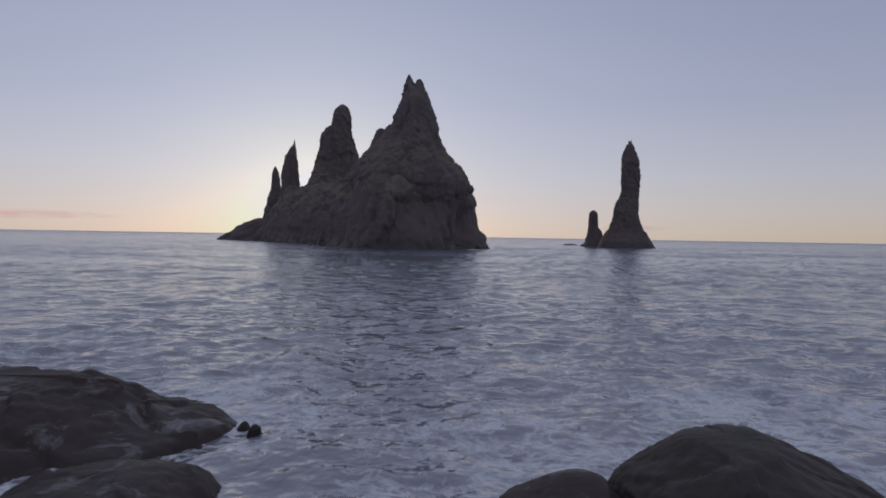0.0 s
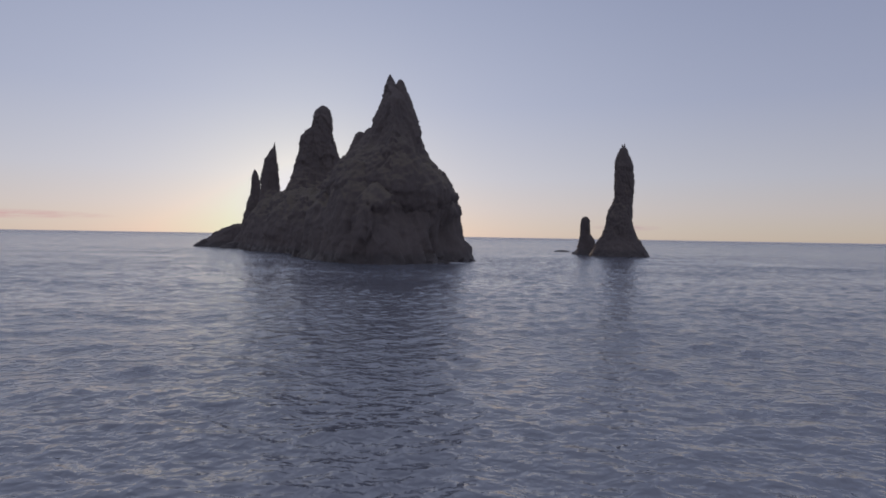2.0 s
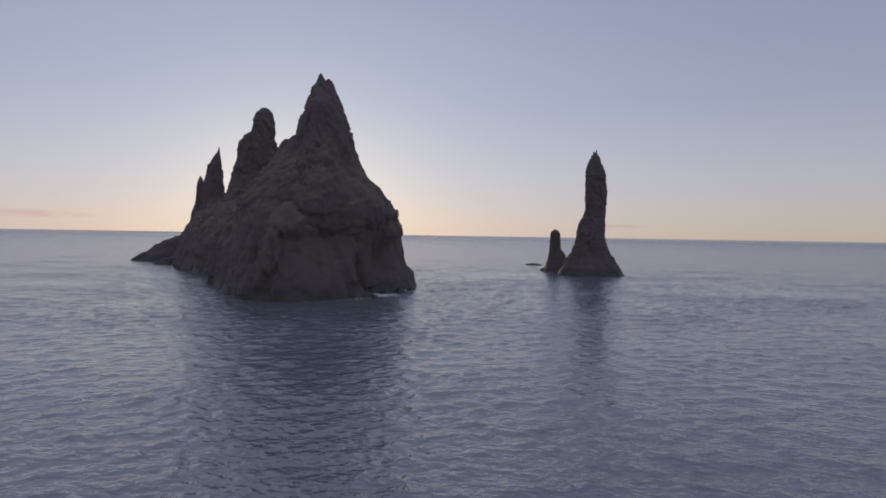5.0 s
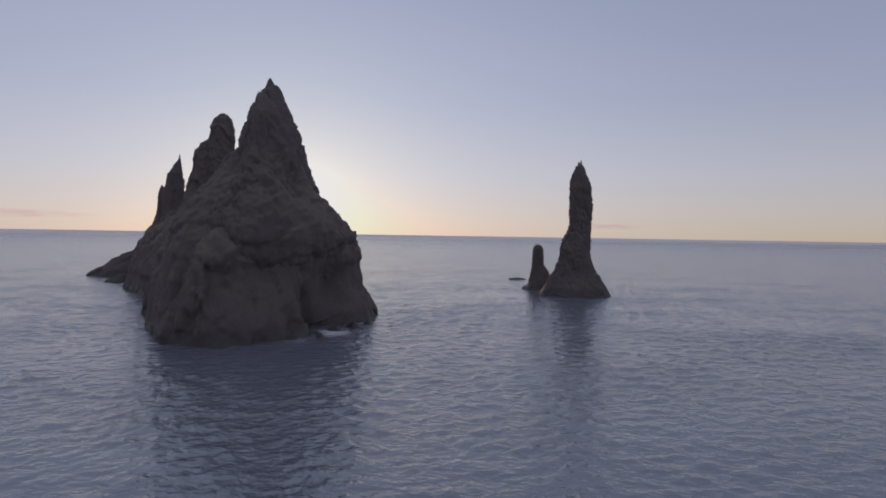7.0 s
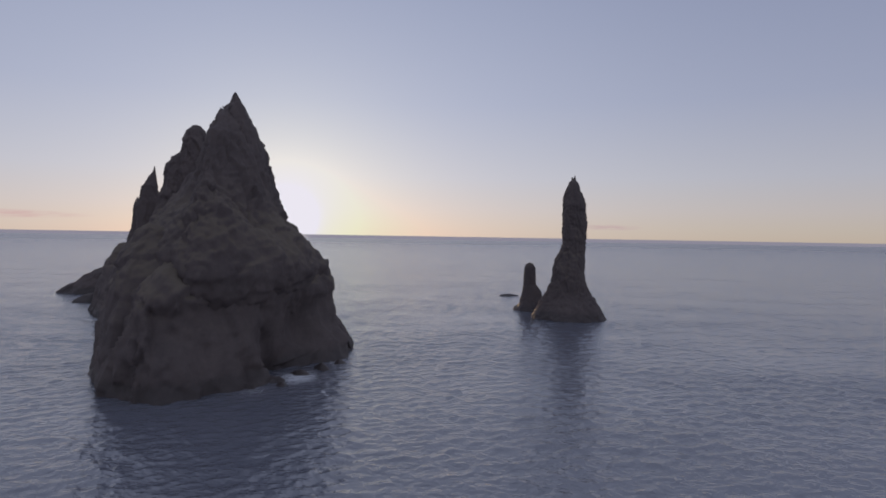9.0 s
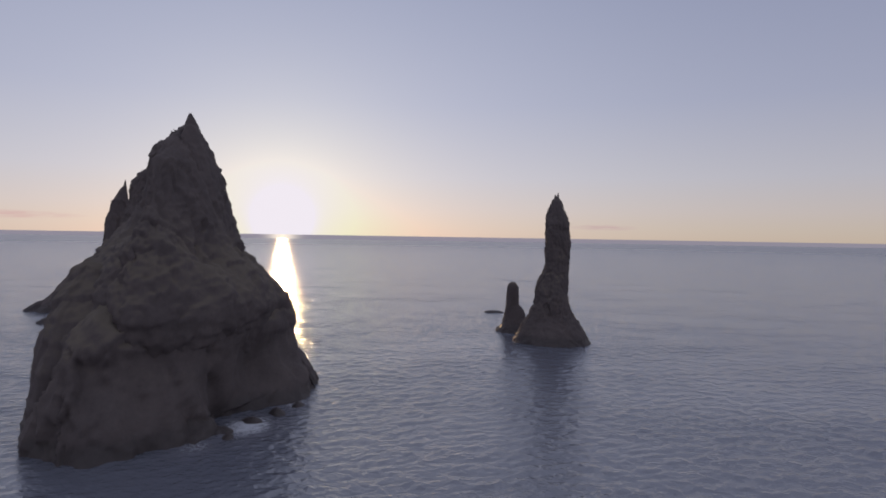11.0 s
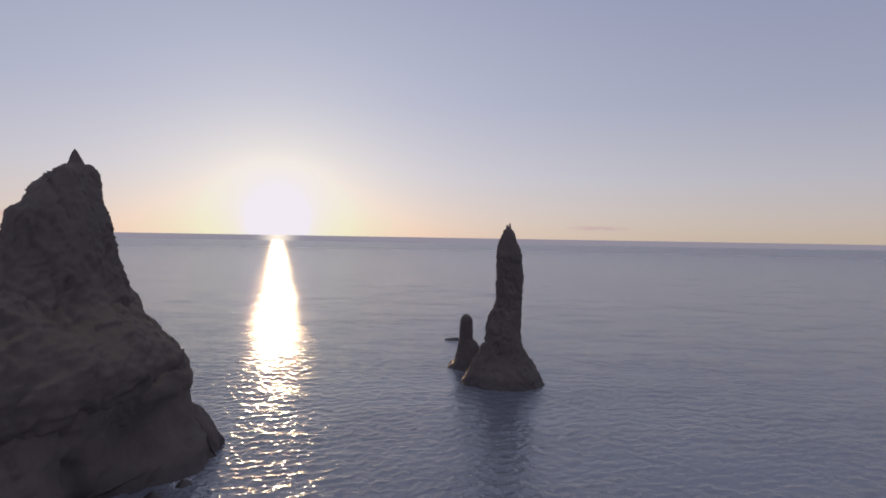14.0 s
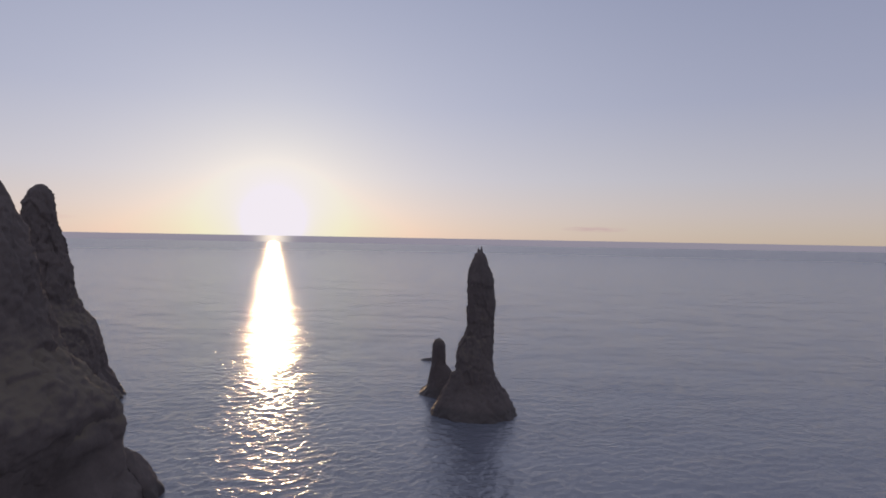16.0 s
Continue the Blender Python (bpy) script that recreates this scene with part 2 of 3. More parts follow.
def crag(name, axis, az, levels, step, parent, mat=BASALT, rough=(1.5, 0.8, 0.3), square=(0.9, 0.9, 0.9, 0.9), seed=0.0, dents=(), size=1.0, fluted=0.22, label=""):
    """A rock mass round an upright axis. levels: height, then how far it reaches to the left, right, front and back, seen along az,
    and where wanted a shift of the centre to the right and back.
    square: the bulge of the section in the quarters right-back, left-back, left-front, right-front (1 round, 2 straight).
    rough: relief of the large, middle and fine forms in metres; fluted: the share of upright columns. dents: hollows (x, y, z, radius, depth)."""
    lv = np.array([(*v, 0, 0)[:7] for v in sorted(levels)], dtype=float)
    z0, z1 = lv[0, 0], lv[-1, 0]
    # rows evenly along the slope
    zf = np.linspace(z0, z1, 400)
    mean = np.interp(zf, lv[:, 0], lv[:, 1:5].mean(1))
    run = np.concatenate([[0], np.cumsum(np.hypot(np.diff(zf), np.diff(mean)))])
    rows = max(8, int(run[-1] / step))
    z = np.interp(np.linspace(0, run[-1], rows), run, zf)
    reach = np.stack([np.interp(z, lv[:, 0], lv[:, k]) for k in range(1, 5)], 1)
    cols = max(16, int(2 * math.pi * lv[:, 1:5].mean(1).max() * 0.8 / step))
    th = np.linspace(0, 2 * math.pi, cols, endpoint=False)
    c, s = np.cos(th), np.sin(th)
    pw = np.where(s > 0, np.where(c > 0, square[0], square[1]), np.where(c > 0, square[3], square[2]))
    cc, ss = np.sign(c) * np.abs(c) ** pw, np.sign(s) * np.abs(s) ** pw
    x = np.where(c > 0, reach[:, 1:2], reach[:, 0:1]) * cc
    y = np.where(s > 0, reach[:, 3:4], reach[:, 2:3]) * ss
    x = x + np.interp(z, lv[:, 0], lv[:, 5])[:, None]
    y = y + np.interp(z, lv[:, 0], lv[:, 6])[:, None]
    zz = np.repeat(z[:, None], cols, 1)
    a = radians(az)
    px = axis[0] + x * math.cos(a) + y * math.sin(a)
    py = axis[1] - x * math.sin(a) + y * math.cos(a)
    p = np.stack([px, py, zz], -1)
    # normals of the smooth form
    du = np.roll(p, -1, 1) - np.roll(p, 1, 1)
    dv = np.gradient(p, axis=0)
    nrm = np.cross(du, dv)
    nrm /= np.maximum(np.linalg.norm(nrm, axis=2, keepdims=True), 1e-6)
    q, nn = p.reshape(-1, 3), nrm.reshape(-1, 3)
    local = np.repeat(reach.mean(1), cols)
    k = np.clip(local / (4.0 * size), 0.06, 1.0)
    tilt = q * (1.0, 1.0, 0.55) + seed
    tilt[:, 2] += 0.25 * q[:, 0]
    d = rough[0] * (ridged(tilt / (14.0 * size), 2) - 0.6)
    d += rough[0] * 0.48 * blocks(tilt / (9.0 * size))
    d += 0.40 * rough[1] * blocks(tilt / (3.7 * size) + 31)
    d += 0.12 * rough[1] * blocks(tilt / (1.7 * size) + 63)
    d += 0.40 * rough[1] * (ridged(tilt / (4.6 * size) + 11, 3) - 0.6)
    # upright flutes of columnar lava
    flute = q * (1.0, 1.0, 0.16) / (1.5 * size) + 0.35 * fbm(q / (5.0 * size) + 91, 2)[:, None] + seed
    d += fluted * rough[1] * (ridged(flute, 2) - 0.55)
    d += 0.6 * rough[2] * fbm(q / (1.2 * size) + 57, 3)
    # ledges where one flow of lava lies on another
    flow = q[:, 2] / (5.2 * size) + 0.9 * fbm(q / (11.0 * size) + 23, 2)
    d += 0.20 * rough[1] * (0.5 - (flow - np.floor(flow))) * np.clip(0.6 + 1.4 * perlin(q / (8.0 * size) + 71), 0, 1)
    d *= k
    for hx, hy, hz, hr, hd in dents:
        d -= hd * np.exp(-((q - (hx, hy, hz)) ** 2).sum(1) / hr ** 2)
    q = q + nn * d[:, None]
    verts = np.concatenate([q, [q[-cols:].mean(0)], [q[:cols].mean(0)]])
    top, low = rows * cols, rows * cols + 1
    quads = grid_faces(rows, cols, True)
    j = np.arange(cols)
    j2 = (j + 1) % cols
    cap = np.stack([(rows - 1) * cols + j, (rows - 1) * cols + j2, np.full(cols, top), np.full(cols, top)], 1)
    me_faces = [tuple(f) for f in quads] + [tuple(f[:3]) for f in cap] + [(b, a_, low) for a_, b in zip(j, j2)]
    me = bpy.data.meshes.new(name)
    me.from_pydata(verts.tolist(), [], me_faces)
    me.polygons.foreach_set("use_smooth", np.ones(len(me.polygons), dtype=bool))
    me.materials.append(mat)
    ob = new(name, me)
    if parent is not None:
        ob.parent = parent
        ob.matrix_parent_inverse = Matrix.Translation(parent.location).inverted()
    if label:
        tagged(ob, label)
    return ob


def thing(name, place, label, category, group=""):
    e = new(name)
    e.location = place
    return tagged(e, label, category, group)


# ---- the sea ----
WAVE_SLOPE, SHOAL_SLOPE = 0.122, 0.19


def spaced(lo, hi, step, far_lo, far_hi, growth, growth_lo):
    """Lines step apart from lo to hi, then ever wider to both ends."""
    mid = list(np.arange(lo, hi, step))
    ends = []
    for v, way, end, g in ((lo, -1, far_lo, growth_lo), (mid[-1], 1, far_hi, growth)):
        out, d = [], step
        while v * way < end * way:
            d *= g if d < 15 else 1.12
            v += way * d
            out.append(min(v, end) if way > 0 else max(v, end))
        ends.append(out)
    return np.array(ends[0][::-1] + mid + ends[1])


def sea():
    xs = spaced(-46, 92, 0.40, -38000, 38000, 1.018, 1.018)
    ys = spaced(5, 250, 0.40, -900, 38000, 1.011, 1.12)
    # a finer net over the shallows
    xs = np.concatenate([xs[xs < -15.9], np.arange(-15.8, 15.8, 0.17), xs[xs > 15.9]])
    ys = np.concatenate([ys[ys < 6.1], np.arange(6.2, 42, 0.17), ys[ys > 42]])
    gx, gy = np.meshgrid(xs.astype(np.float32), ys.astype(np.float32))
    sx, sy = np.meshgrid(np.gradient(xs), np.gradient(ys))
    cell = np.maximum(sx * 0.8, sy).astype(np.float32)
    flat = np.stack([gx.ravel(), gy.ravel(), 0 * gx.ravel()], 1)
    # gusts: rougher and smoother patches, drawn out along the shore
    gust = 1.0 + 0.75 * fbm(flat / (70, 30, 1), 2) + 0.35 * fbm(flat / (14, 8, 1) + 5, 1)
    gust = np.clip(gust, 0.45, 1.6).reshape(gx.shape).astype(np.float32)
    h, mx, my, lost = (np.zeros_like(gx) for _ in range(4))
    rng = np.random.RandomState(3)
    lams = np.geomspace(0.95, 6.5, 88)
    for lam in lams:
        a = rng.normal(0.0, 1.05) + math.pi / 2
        kx, ky = math.cos(a) * 2 * math.pi / lam, math.sin(a) * 2 * math.pi / lam
        slope = WAVE_SLOPE * math.sqrt(2 / len(lams)) * min(1.0, (2.5 / lam) ** 0.6)
        keep = np.clip((lam / cell - 2.1) / 1.0, 0, 1)
        ph = kx * gx + ky * gy + np.float32(rng.uniform(0, 6.28))
        amp = keep * slope * lam / 6.283
        h += amp * np.sin(ph)
        # the water gathers under the crests and leaves them sharp
        mx += amp * math.cos(a) * np.cos(ph)
        my += amp * math.sin(a) * np.cos(ph)
        lost += (1 - keep ** 2) / len(lams)
    # short steep chop where the water shoals
    part = np.ix_((ys > 3) & (ys < 50), (xs > -20) & (xs < 20))
    px, py = gx[part], gy[part]
    edge = np.clip((49 - py) / 26, 0, 1) * np.clip((19.5 - np.abs(px)) / 4, 0, 1)
    edge *= 0.55 + 0.9 * np.clip(0.5 + fbm(np.stack([px.ravel() / 3.2, py.ravel() / 2.2, 0 * px.ravel() + 9], 1), 2), 0, 1).reshape(px.shape)
    for lam in np.geomspace(0.42, 1.3, 44):
        a = rng.normal(0.0, 0.6) + math.pi / 2
        ph = 2 * math.pi / lam * (math.cos(a) * px + math.sin(a) * py) + rng.uniform(0, 6.28)
        amp = edge * SHOAL_SLOPE * math.sqrt(2 / 44) * lam / 6.283
        h[part] += amp * np.sin(ph)
        mx[part] += 0.7 * amp * math.cos(a) * np.cos(ph)
        my[part] += 0.7 * amp * math.sin(a) * np.cos(ph)
    # lower towards the shore
    rise = gust * np.clip(0.62 + gy / 160, 0.62, 1.0)
    sharp = 1.5 * rise * np.clip((2.4 - cell) / 1.6, 0, 1)
    verts = np.stack([gx + sharp * mx, gy + sharp * my, h * rise], -1).reshape(-1, 3)
    ob = mesh_object("water", verts, grid_faces(len(ys), len(xs), False), SEA)
    # froth along the rocks and over the shallows by the shore
    v = verts
    foam = np.zeros(len(v))
    for cx, cy, rx, ry, k in ((1.0, 189, 6, 8, 0.74), (6, 204, 4, 6, 0.58), (-4, 178, 4, 5, 0.52), (-37, 174, 4, 4, 0.38), (55, 300, 4, 3, 0.42), (88, 283, 3, 4, 0.4), (-118, 322, 6, 6, 0.4)):
        r = np.hypot((v[:, 0] - cx) / rx, (v[:, 1] - cy) / ry)
        foam = np.maximum(foam, k * np.exp(-r ** 2))
    shore = 0.65 * np.clip((34 - v[:, 1]) / 20, 0, 1) * (0.82 + 0.5 * fbm(v / 4.0, 2))
    foam = np.maximum(foam, shore)
    chop = ob.data.attributes.new("chop", "FLOAT", "POINT")
    chop.data.foreach_set("value", (np.sqrt(lost) * (1 + np.clip((np.hypot(gx, gy) - 400) / 2500, 0, 0.9))).ravel().astype(np.float32))
    blow = ob.data.attributes.new("gust", "FLOAT", "POINT")
    # shorter, steeper chop in the shallows
    blow.data.foreach_set("value", (gust * (1 + 0.7 * np.clip((95 - gy) / 50, 0, 1) * np.clip((gy - 12) / 50, 0, 1))).ravel())
    at = ob.data.attributes.new("foam", "FLOAT", "POINT")
    at.data.foreach_set("value", foam.astype(np.float32))
    return tagged(ob, "dusky blue-grey sea with short choppy waves", "sea", kind="structure")


sea()

# ---- the islet of four spires ----
islet = thing("sea_stack_islet", (-60, 270, 0), "dark basalt rock islet with four jagged spires, standing in the sea", "sea stack", "sea stacks")
M = (-21.3, 217.9)
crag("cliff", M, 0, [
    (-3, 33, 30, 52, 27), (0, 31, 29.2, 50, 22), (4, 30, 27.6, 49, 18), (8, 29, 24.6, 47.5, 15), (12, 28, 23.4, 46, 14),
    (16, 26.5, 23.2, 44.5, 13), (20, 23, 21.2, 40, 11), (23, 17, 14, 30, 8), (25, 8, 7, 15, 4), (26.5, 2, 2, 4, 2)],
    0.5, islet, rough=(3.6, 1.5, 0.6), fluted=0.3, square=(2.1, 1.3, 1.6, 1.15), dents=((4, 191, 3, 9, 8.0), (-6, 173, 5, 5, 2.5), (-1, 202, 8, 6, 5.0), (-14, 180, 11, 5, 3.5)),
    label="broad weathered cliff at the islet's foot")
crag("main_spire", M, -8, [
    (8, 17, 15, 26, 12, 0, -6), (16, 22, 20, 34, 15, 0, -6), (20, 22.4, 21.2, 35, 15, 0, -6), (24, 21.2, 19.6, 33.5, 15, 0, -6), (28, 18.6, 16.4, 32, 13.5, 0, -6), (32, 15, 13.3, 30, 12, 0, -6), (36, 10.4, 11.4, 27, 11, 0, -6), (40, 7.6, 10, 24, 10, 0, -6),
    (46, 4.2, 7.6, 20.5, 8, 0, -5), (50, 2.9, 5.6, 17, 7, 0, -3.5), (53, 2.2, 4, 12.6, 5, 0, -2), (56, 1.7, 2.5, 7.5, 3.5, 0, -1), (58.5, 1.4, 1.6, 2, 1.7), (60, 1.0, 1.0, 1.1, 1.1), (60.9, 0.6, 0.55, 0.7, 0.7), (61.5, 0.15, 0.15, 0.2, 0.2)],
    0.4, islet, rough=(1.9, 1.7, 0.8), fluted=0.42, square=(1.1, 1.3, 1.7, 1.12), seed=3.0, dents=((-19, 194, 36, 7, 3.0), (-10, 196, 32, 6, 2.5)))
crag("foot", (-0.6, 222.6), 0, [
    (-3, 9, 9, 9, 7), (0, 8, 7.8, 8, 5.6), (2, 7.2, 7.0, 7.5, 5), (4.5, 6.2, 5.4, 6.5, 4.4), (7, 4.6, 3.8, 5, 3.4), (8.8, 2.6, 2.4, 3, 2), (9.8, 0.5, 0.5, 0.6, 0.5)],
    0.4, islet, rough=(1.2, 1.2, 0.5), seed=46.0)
crag("buttress", (-28, 189), 0, [
    (-3, 10.9, 15, 16, 12), (0, 9.9, 14, 14.5, 12), (12, 8.0, 12, 12, 11), (20, 6.0, 10.5, 8.6, 10), (23, 4.6, 9, 6, 9), (26, 2.8, 7, 3, 8), (28, 1.4, 4, 1.5, 5), (29.2, 0.4, 0.8, 0.4, 1)],
    0.45, islet, rough=(1.8, 1.0, 0.5), fluted=0.3, square=(1.2, 1.4, 1.75, 1.2), seed=15.0)
crag("side_peak", (-16.7, 206.4), 0, [
    (40, 5.2, 6, 7, 8), (46, 3.0, 4.8, 5, 6), (50, 2.4, 3.6, 3.5, 5), (53, 1.9, 2.3, 2.2, 3.3), (55.5, 1.2, 1.4, 1.3, 1.7), (56.5, 0.7, 0.8, 0.8, 0.9), (56.9, 0.3, 0.3, 0.3, 0.3)],
    0.35, islet, rough=(1.0, 1.2, 0.6), seed=8.0)
crag("shoulder", (-31.5, 219), 0, [
    (26, 9, 8, 12, 10), (34, 4, 6, 7, 6), (38, 2.4, 5, 4, 4), (41, 1.2, 4, 2.5, 2.5), (42.3, 0.3, 1, 0.6, 0.6)], 0.4, islet, rough=(1.0, 1.2, 0.6), seed=5.0)
crag("middle_spire", (-60.3, 292.9), -20, [
    (-3, 33, 24, 31, 21), (0, 32, 23, 30, 20), (4, 30, 20, 28, 19), (8, 28, 17.5, 26, 18), (16, 24, 16.6, 22, 16), (20, 21, 16, 19, 15), (24, 18, 14.4, 16, 14),
    (28, 16.5, 10.8, 13, 12), (32, 15, 9.3, 11, 11), (40, 12, 8.2, 9, 9), (48, 10.3, 6.2, 7.3, 7.3), (52, 9.6, 4.8, 6.2, 6.2),
    (54, 8.0, 4.2, 5.5, 5.5), (56, 5.2, 3.9, 5, 5), (60, 4.2, 3.5, 4.2, 4.2), (64, 2.8, 2.8, 3, 3), (66, 1.3, 1.5, 1.4, 1.4), (66.6, 0.3, 0.4, 0.3, 0.3)],
    0.45, islet, rough=(1.8, 2.1, 0.7), seed=12.0)
crag("far_spire", (-96.5, 337.7), -20, [
    (-3, 23, 19, 16, 16), (0, 22, 18, 15, 15), (8, 17, 13, 22, 12), (16, 12, 9, 18, 9), (20, 9.5, 7, 14, 7.5), (24, 8, 5, 10, 6), (28, 7.3, 3.6, 7, 5), (32, 7, 3, 4.5, 4.5),
    (36, 6.8, 2.6, 4, 4), (40, 6.6, 2.3, 3.7, 3.7), (44, 6.3, 2, 3.4, 3.4), (47.5, 6.1, 1.8, 3, 3), (49, 4.2, 1.6, 2.2, 2.2), (52, 2.5, 1.3, 1.5, 1.5), (54, 0.8, 0.7, 0.8, 0.8), (56.4, 0.15, 0.15, 0.15, 0.15)],
    0.45, islet, rough=(1.4, 1.4, 0.6), seed=20.0)
crag("small_spire", (-113.6, 357.4), -20, [
    (-3, 20, 17, 13, 13), (0, 18, 16, 12, 12), (8, 11, 12, 9, 9), (12, 7.5, 9, 7.5, 7.5), (16, 5.8, 7, 6, 6), (20, 5, 6, 5, 5), (24, 4.4, 5, 4.5, 4.5), (28, 3.5, 4, 3.8, 3.8),
    (32, 2.7, 3.4, 3.2, 3.2), (36, 2.3, 2.9, 2.7, 2.7), (40, 1.6, 2.1, 2, 2), (43, 0.6, 0.8, 0.7, 0.7), (43.9, 0.15, 0.15, 0.15, 0.15)],
    0.45, islet, rough=(1.4, 1.2, 0.6), seed=27.0)
crag("ridge", (-70, 282), -34, [
    (-3, 19, 23, 62, 64), (0, 18, 22, 60, 62), (8, 16, 19, 56, 58), (16, 13, 15, 50, 50), (22, 9, 10, 42, 38), (26, 4, 5, 26, 18), (28, 0.6, 0.6, 3, 3)],
    0.6, islet, rough=(3.0, 1.9, 0.7), fluted=0.3, seed=33.0)
crag("tail_ledge", (-121, 352), -19, [
    (-2, 24.5, 20, 14, 12), (0, 23, 20, 13, 12), (3, 19, 19, 11, 11), (6, 14, 16, 9, 9), (9, 9, 13, 7, 7), (11.5, 4, 9, 4, 4), (13, 0.5, 4, 1, 1)],
    0.5, islet, rough=(1.6, 1.4, 0.6), seed=41.0)

crag("low_ledge", (-108, 312), -19, [
    (-2, 9, 12, 7, 7), (0, 7.5, 11, 6, 6), (1.6, 5, 9, 4, 4), (2.8, 2, 5, 2, 2), (3.3, 0.4, 1, 0.4, 0.4)], 0.4, islet, rough=(0.8, 0.9, 0.4), seed=43.0)

# ---- the twin needles ----
needle = thing("sea_stack_needle", (72, 290, 0), "tall thin basalt sea stack with a low companion needle", "sea stack", "sea stacks")
crag("needle", (75.1, 285.0), 9, [
    (-3, 15.5, 13, 14, 15), (0, 14.2, 11.7, 12, 13), (4, 11.9, 9.4, 9.5, 10), (7, 10.4, 7.4, 7.5, 8), (9.5, 9.0, 5.8, 6.8, 7), (12.5, 7.3, 4.4, 6.6, 6.4), (16, 7.0, 3.9, 6, 5.8), (20, 6.1, 3.8, 5.2, 5.2), (21.8, 5.4, 3.8, 4.8, 4.8), (23.2, 4.4, 3.8, 4.2, 4.2),
    (26, 3.6, 4.0, 4, 4), (32, 3.7, 4.3, 4, 4), (36, 3.9, 4.2, 3.9, 3.9), (40, 3.9, 3.6, 3.6, 3.6), (42, 3.5, 3.0, 3, 3), (44, 3.0, 2.3, 2.4, 2.4), (46.6, 2.3, 1.5, 1.7, 1.7), (47.6, 2.0, 0.9, 1.3, 1.3), (48.0, 1.2, 0.5, 0.9, 0.9), (48.8, 0.8, 0.2, 0.5, 0.5)],
    0.35, needle, rough=(0.8, 1.3, 0.6), fluted=0.42, seed=50.0)
for dx, top in ((-0.85, 49.4), (0.05, 50.0)):
    crag("prong", (75.1 + dx, 285.0), 0, [(47, 0.5, 0.5, 0.5, 0.5), (49, 0.32, 0.28, 0.3, 0.3), (top, 0.12, 0.1, 0.1, 0.1)], 0.12, needle, rough=(0.1, 0.1, 0.05), seed=55.0, size=0.3)
crag("low_needle", (63.2, 307.5), 6, [
    (-2, 7.5, 10, 9, 8), (0, 5.8, 9, 8, 7), (1.2, 4.4, 8, 6.5, 6), (2.6, 3.4, 6.6, 5, 4.6), (5, 2.9, 4.8, 3.9, 3.6), (7.4, 2.6, 4.2, 3.3, 3.2), (8.6, 2.5, 3.4, 2.8, 2.8), (9.6, 2.4, 2.4, 2.5, 2.5), (14, 2.3, 2.4, 2.4, 2.4), (16.3, 2.1, 2.3, 2.2, 2.2), (17.6, 1.5, 1.6, 1.6, 1.6), (18.3, 0.4, 0.4, 0.4, 0.4)],
    0.3, needle, rough=(0.5, 0.9, 0.4), seed=58.0)

# ---- a skerry awash ----
skerry = thing("skerry", (61.5, 362, 0), "low dark rock just breaking the surface of the sea", "rock")
crag("rock", (61.5, 362), 0, [(-1, 6, 6, 3, 3), (0, 5, 5, 2.2, 2.2), (0.6, 3.4, 3, 1.2, 1.2), (0.95, 0.6, 0.6, 0.3, 0.3)], 0.25, skerry, rough=(0.3, 0.3, 0.15), seed=61.0)

# ---- boulders on the shore ----
left = thing("shore_boulder", (-9.4, 12, 0), "wet black boulder with streaks of foam at the shore", "boulder", "shore boulders")
crag("stone", (-9.4, 12.2), 0, [
    (-1.2, 8, 6.2, 7, 4.0), (-0.4, 7.6, 5.2, 6.4, 3.2), (0.0, 7.2, 4.7, 5.8, 2.6), (0.2, 6.9, 3.5, 5.2, 2.2), (0.4, 6.5, 2.9, 4.5, 1.8), (0.6, 6, 2.4, 3.8, 1.4), (0.78, 5, 2.0, 2.6, 0.9), (0.88, 3, 1.5, 1, 0.5)],
    0.08, left, WET_ROCK, rough=(0.26, 0.26, 0.09), square=(1.5, 1.0, 1.0, 1.5), seed=70.0, size=0.35)
crag("crest", (-7.9, 12.6), 0, [(0.3, 1.3, 1.5, 1.4, 0.8), (0.6, 0.9, 1.0, 0.9, 0.5), (0.8, 0.5, 0.45, 0.5, 0.3), (0.97, 0.08, 0.08, 0.08, 0.08)],
     0.07, left, WET_ROCK, rough=(0.16, 0.14, 0.06), seed=72.0, size=0.25)
right = thing("shore_boulder", (4.1, 9, 0), "broad-backed wet black boulder at the shore", "boulder", "shore boulders")
crag("stone", (4.15, 9.4), 0, [
    (-1.0, 2.6, 3.4, 4.5, 2.4), (0, 1.95, 2.15, 3.6, 1.6), (0.25, 1.8, 1.8, 3.2, 1.4), (0.45, 1.6, 1.45, 2.8, 1.2), (0.65, 1.25, 1.1, 2.2, 1.0), (0.8, 1.05, 0.75, 1.6, 0.8), (0.91, 0.9, 0.45, 1.0, 0.6), (0.96, 0.75, 0.25, 0.5, 0.3)],
    0.06, right, BARE_WET_ROCK, rough=(0.18, 0.2, 0.08), seed=77.0, size=0.3)
right_low = thing("shore_boulder", (1.75, 9, 0), "small wet black boulder washed by foam at the shore", "boulder", "shore boulders")
crag("stone", (1.75, 9.0), 0, [
    (-1, 2, 1.4, 2.4, 1.4), (0, 1.15, 0.75, 1.5, 0.8), (0.22, 0.75, 0.5, 1.0, 0.6), (0.37, 0.45, 0.4, 0.6, 0.4), (0.46, 0.2, 0.2, 0.2, 0.2)],
    0.05, right_low, WET_ROCK, rough=(0.14, 0.1, 0.04), seed=81.0, size=0.25)
knob = thing("shore_boulder", (-4.02, 11.6, 0), "fist-shaped wet black stone in the surf", "boulder", "shore boulders")
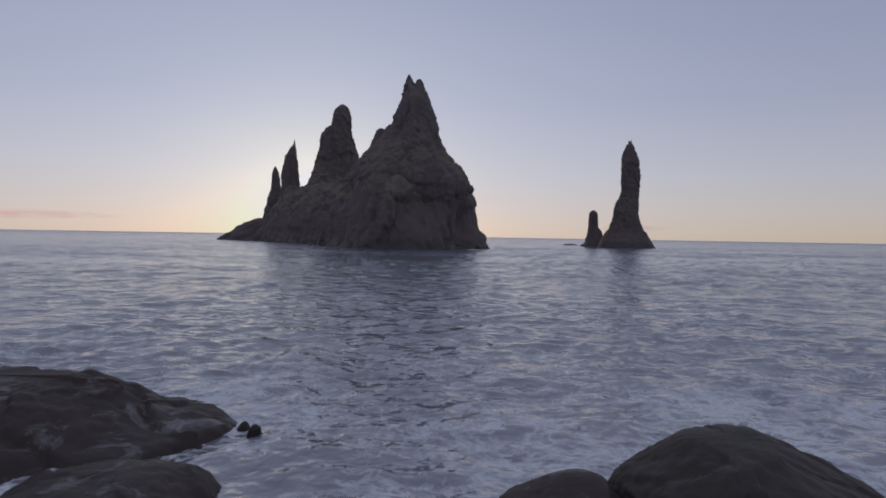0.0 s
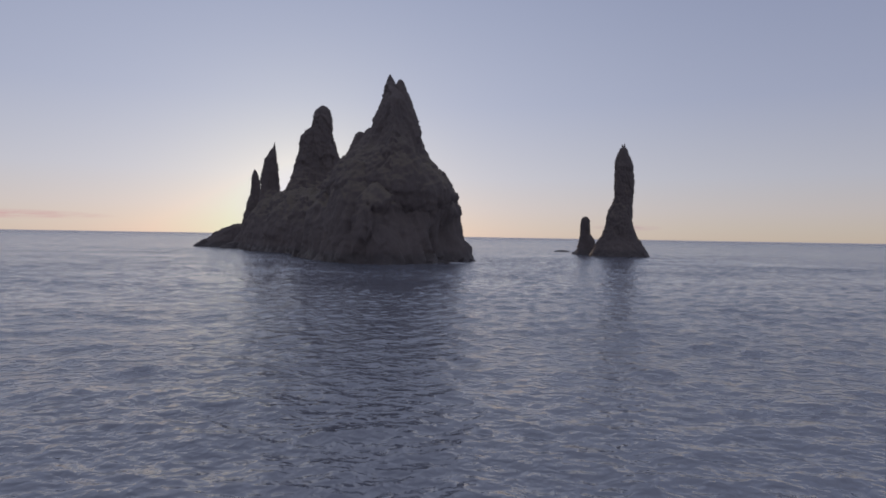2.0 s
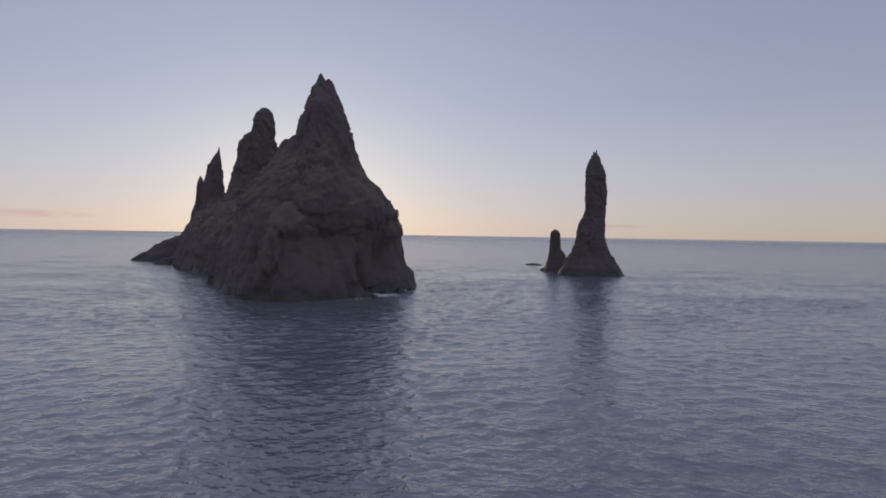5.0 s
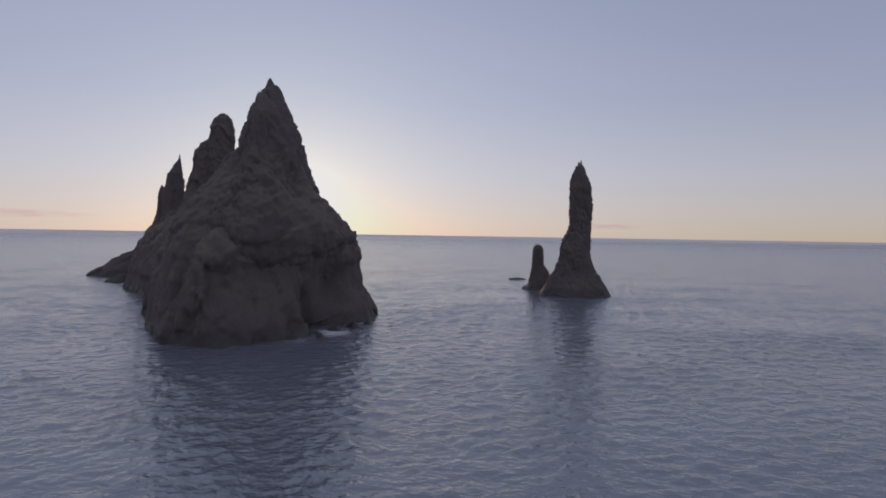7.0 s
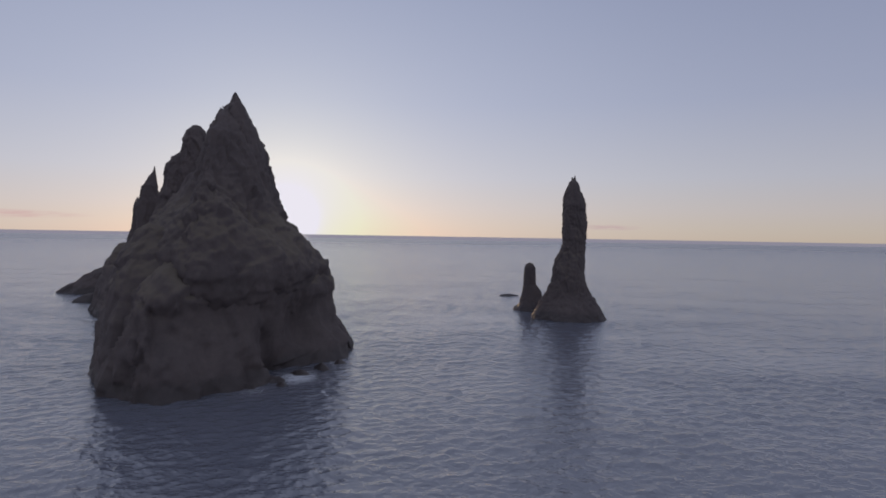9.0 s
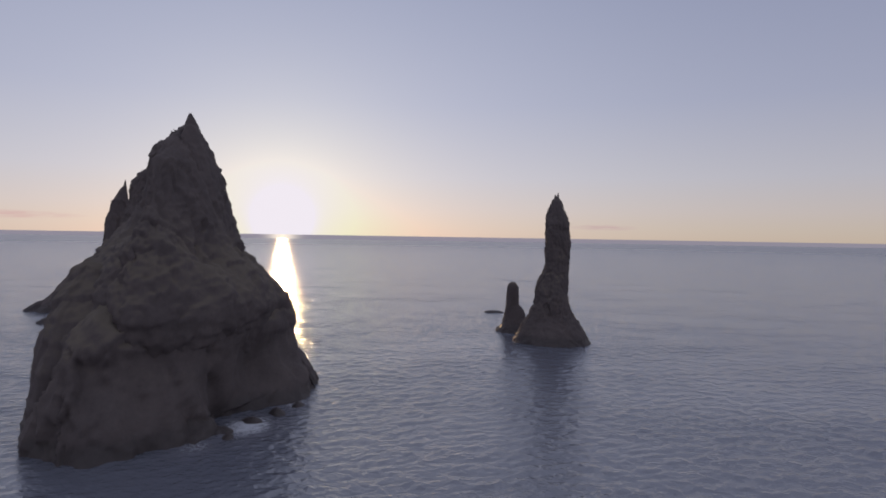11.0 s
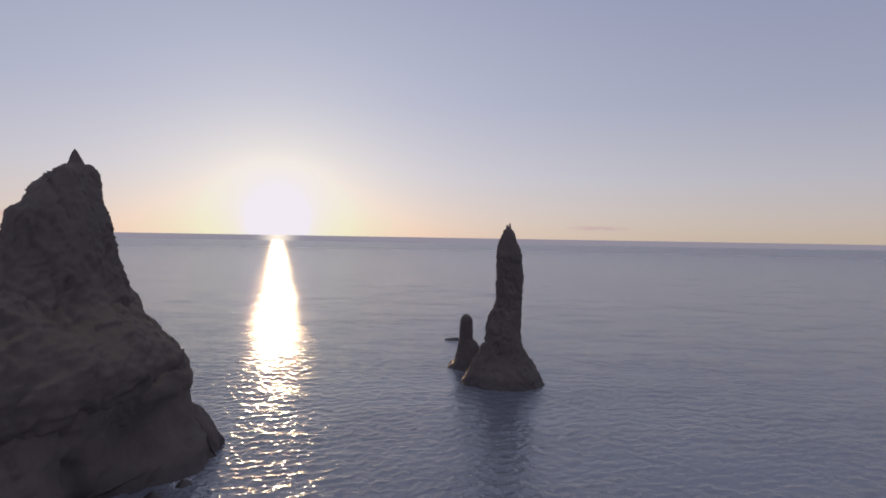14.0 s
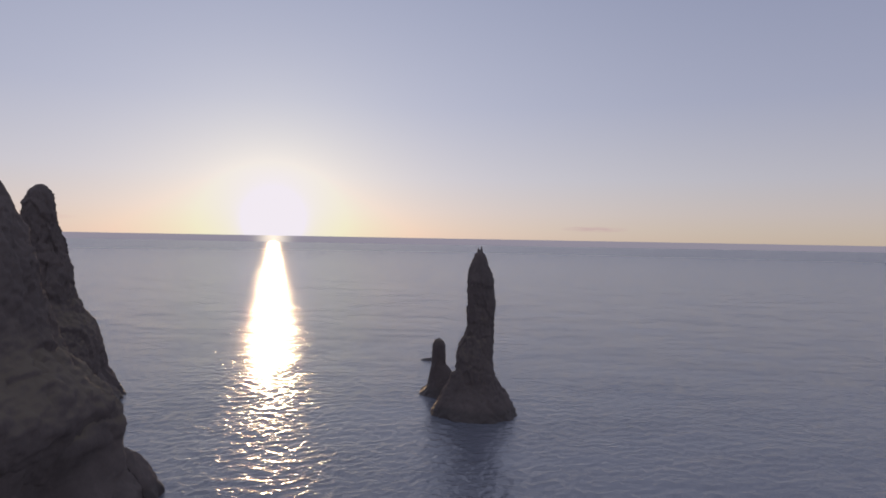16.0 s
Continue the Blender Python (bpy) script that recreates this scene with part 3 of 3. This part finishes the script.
crag("stone", (-4.02, 11.6), 0, [(-0.6, 0.3, 0.3, 0.3, 0.3), (-0.1, 0.15, 0.16, 0.18, 0.18), (0.06, 0.11, 0.14, 0.15, 0.15), (0.15, 0.07, 0.13, 0.12, 0.12), (0.21, 0.02, 0.07, 0.05, 0.05)],
     0.02, knob, BARE_WET_ROCK, rough=(0.06, 0.07, 0.03), seed=84.0, size=0.1)
pebble = thing("shore_boulder", (-4.36, 12.05, 0), "small wet black stone half under the surf", "boulder", "shore boulders")
crag("stone", (-4.36, 12.05), 0, [(-0.5, 0.3, 0.3, 0.3, 0.3), (0, 0.12, 0.10, 0.14, 0.14), (0.07, 0.08, 0.06, 0.1, 0.1), (0.12, 0.03, 0.03, 0.04, 0.04)],
     0.02, pebble, BARE_WET_ROCK, rough=(0.06, 0.07, 0.03), seed=86.0, size=0.1)
left_low = thing("shore_boulder", (-5.0, 8.6, 0), "low wet black boulder with foam running off it", "boulder", "shore boulders")
crag("stone", (-5.0, 8.9), 0, [
    (-1, 2.6, 1.7, 3.4, 2.0), (0, 1.7, 1.1, 2.6, 1.2), (0.14, 1.3, 0.9, 2.0, 0.95), (0.26, 0.85, 0.7, 1.3, 0.65), (0.36, 0.35, 0.4, 0.6, 0.3)],
    0.06, left_low, WET_ROCK, rough=(0.2, 0.24, 0.09), seed=88.0, size=0.3)

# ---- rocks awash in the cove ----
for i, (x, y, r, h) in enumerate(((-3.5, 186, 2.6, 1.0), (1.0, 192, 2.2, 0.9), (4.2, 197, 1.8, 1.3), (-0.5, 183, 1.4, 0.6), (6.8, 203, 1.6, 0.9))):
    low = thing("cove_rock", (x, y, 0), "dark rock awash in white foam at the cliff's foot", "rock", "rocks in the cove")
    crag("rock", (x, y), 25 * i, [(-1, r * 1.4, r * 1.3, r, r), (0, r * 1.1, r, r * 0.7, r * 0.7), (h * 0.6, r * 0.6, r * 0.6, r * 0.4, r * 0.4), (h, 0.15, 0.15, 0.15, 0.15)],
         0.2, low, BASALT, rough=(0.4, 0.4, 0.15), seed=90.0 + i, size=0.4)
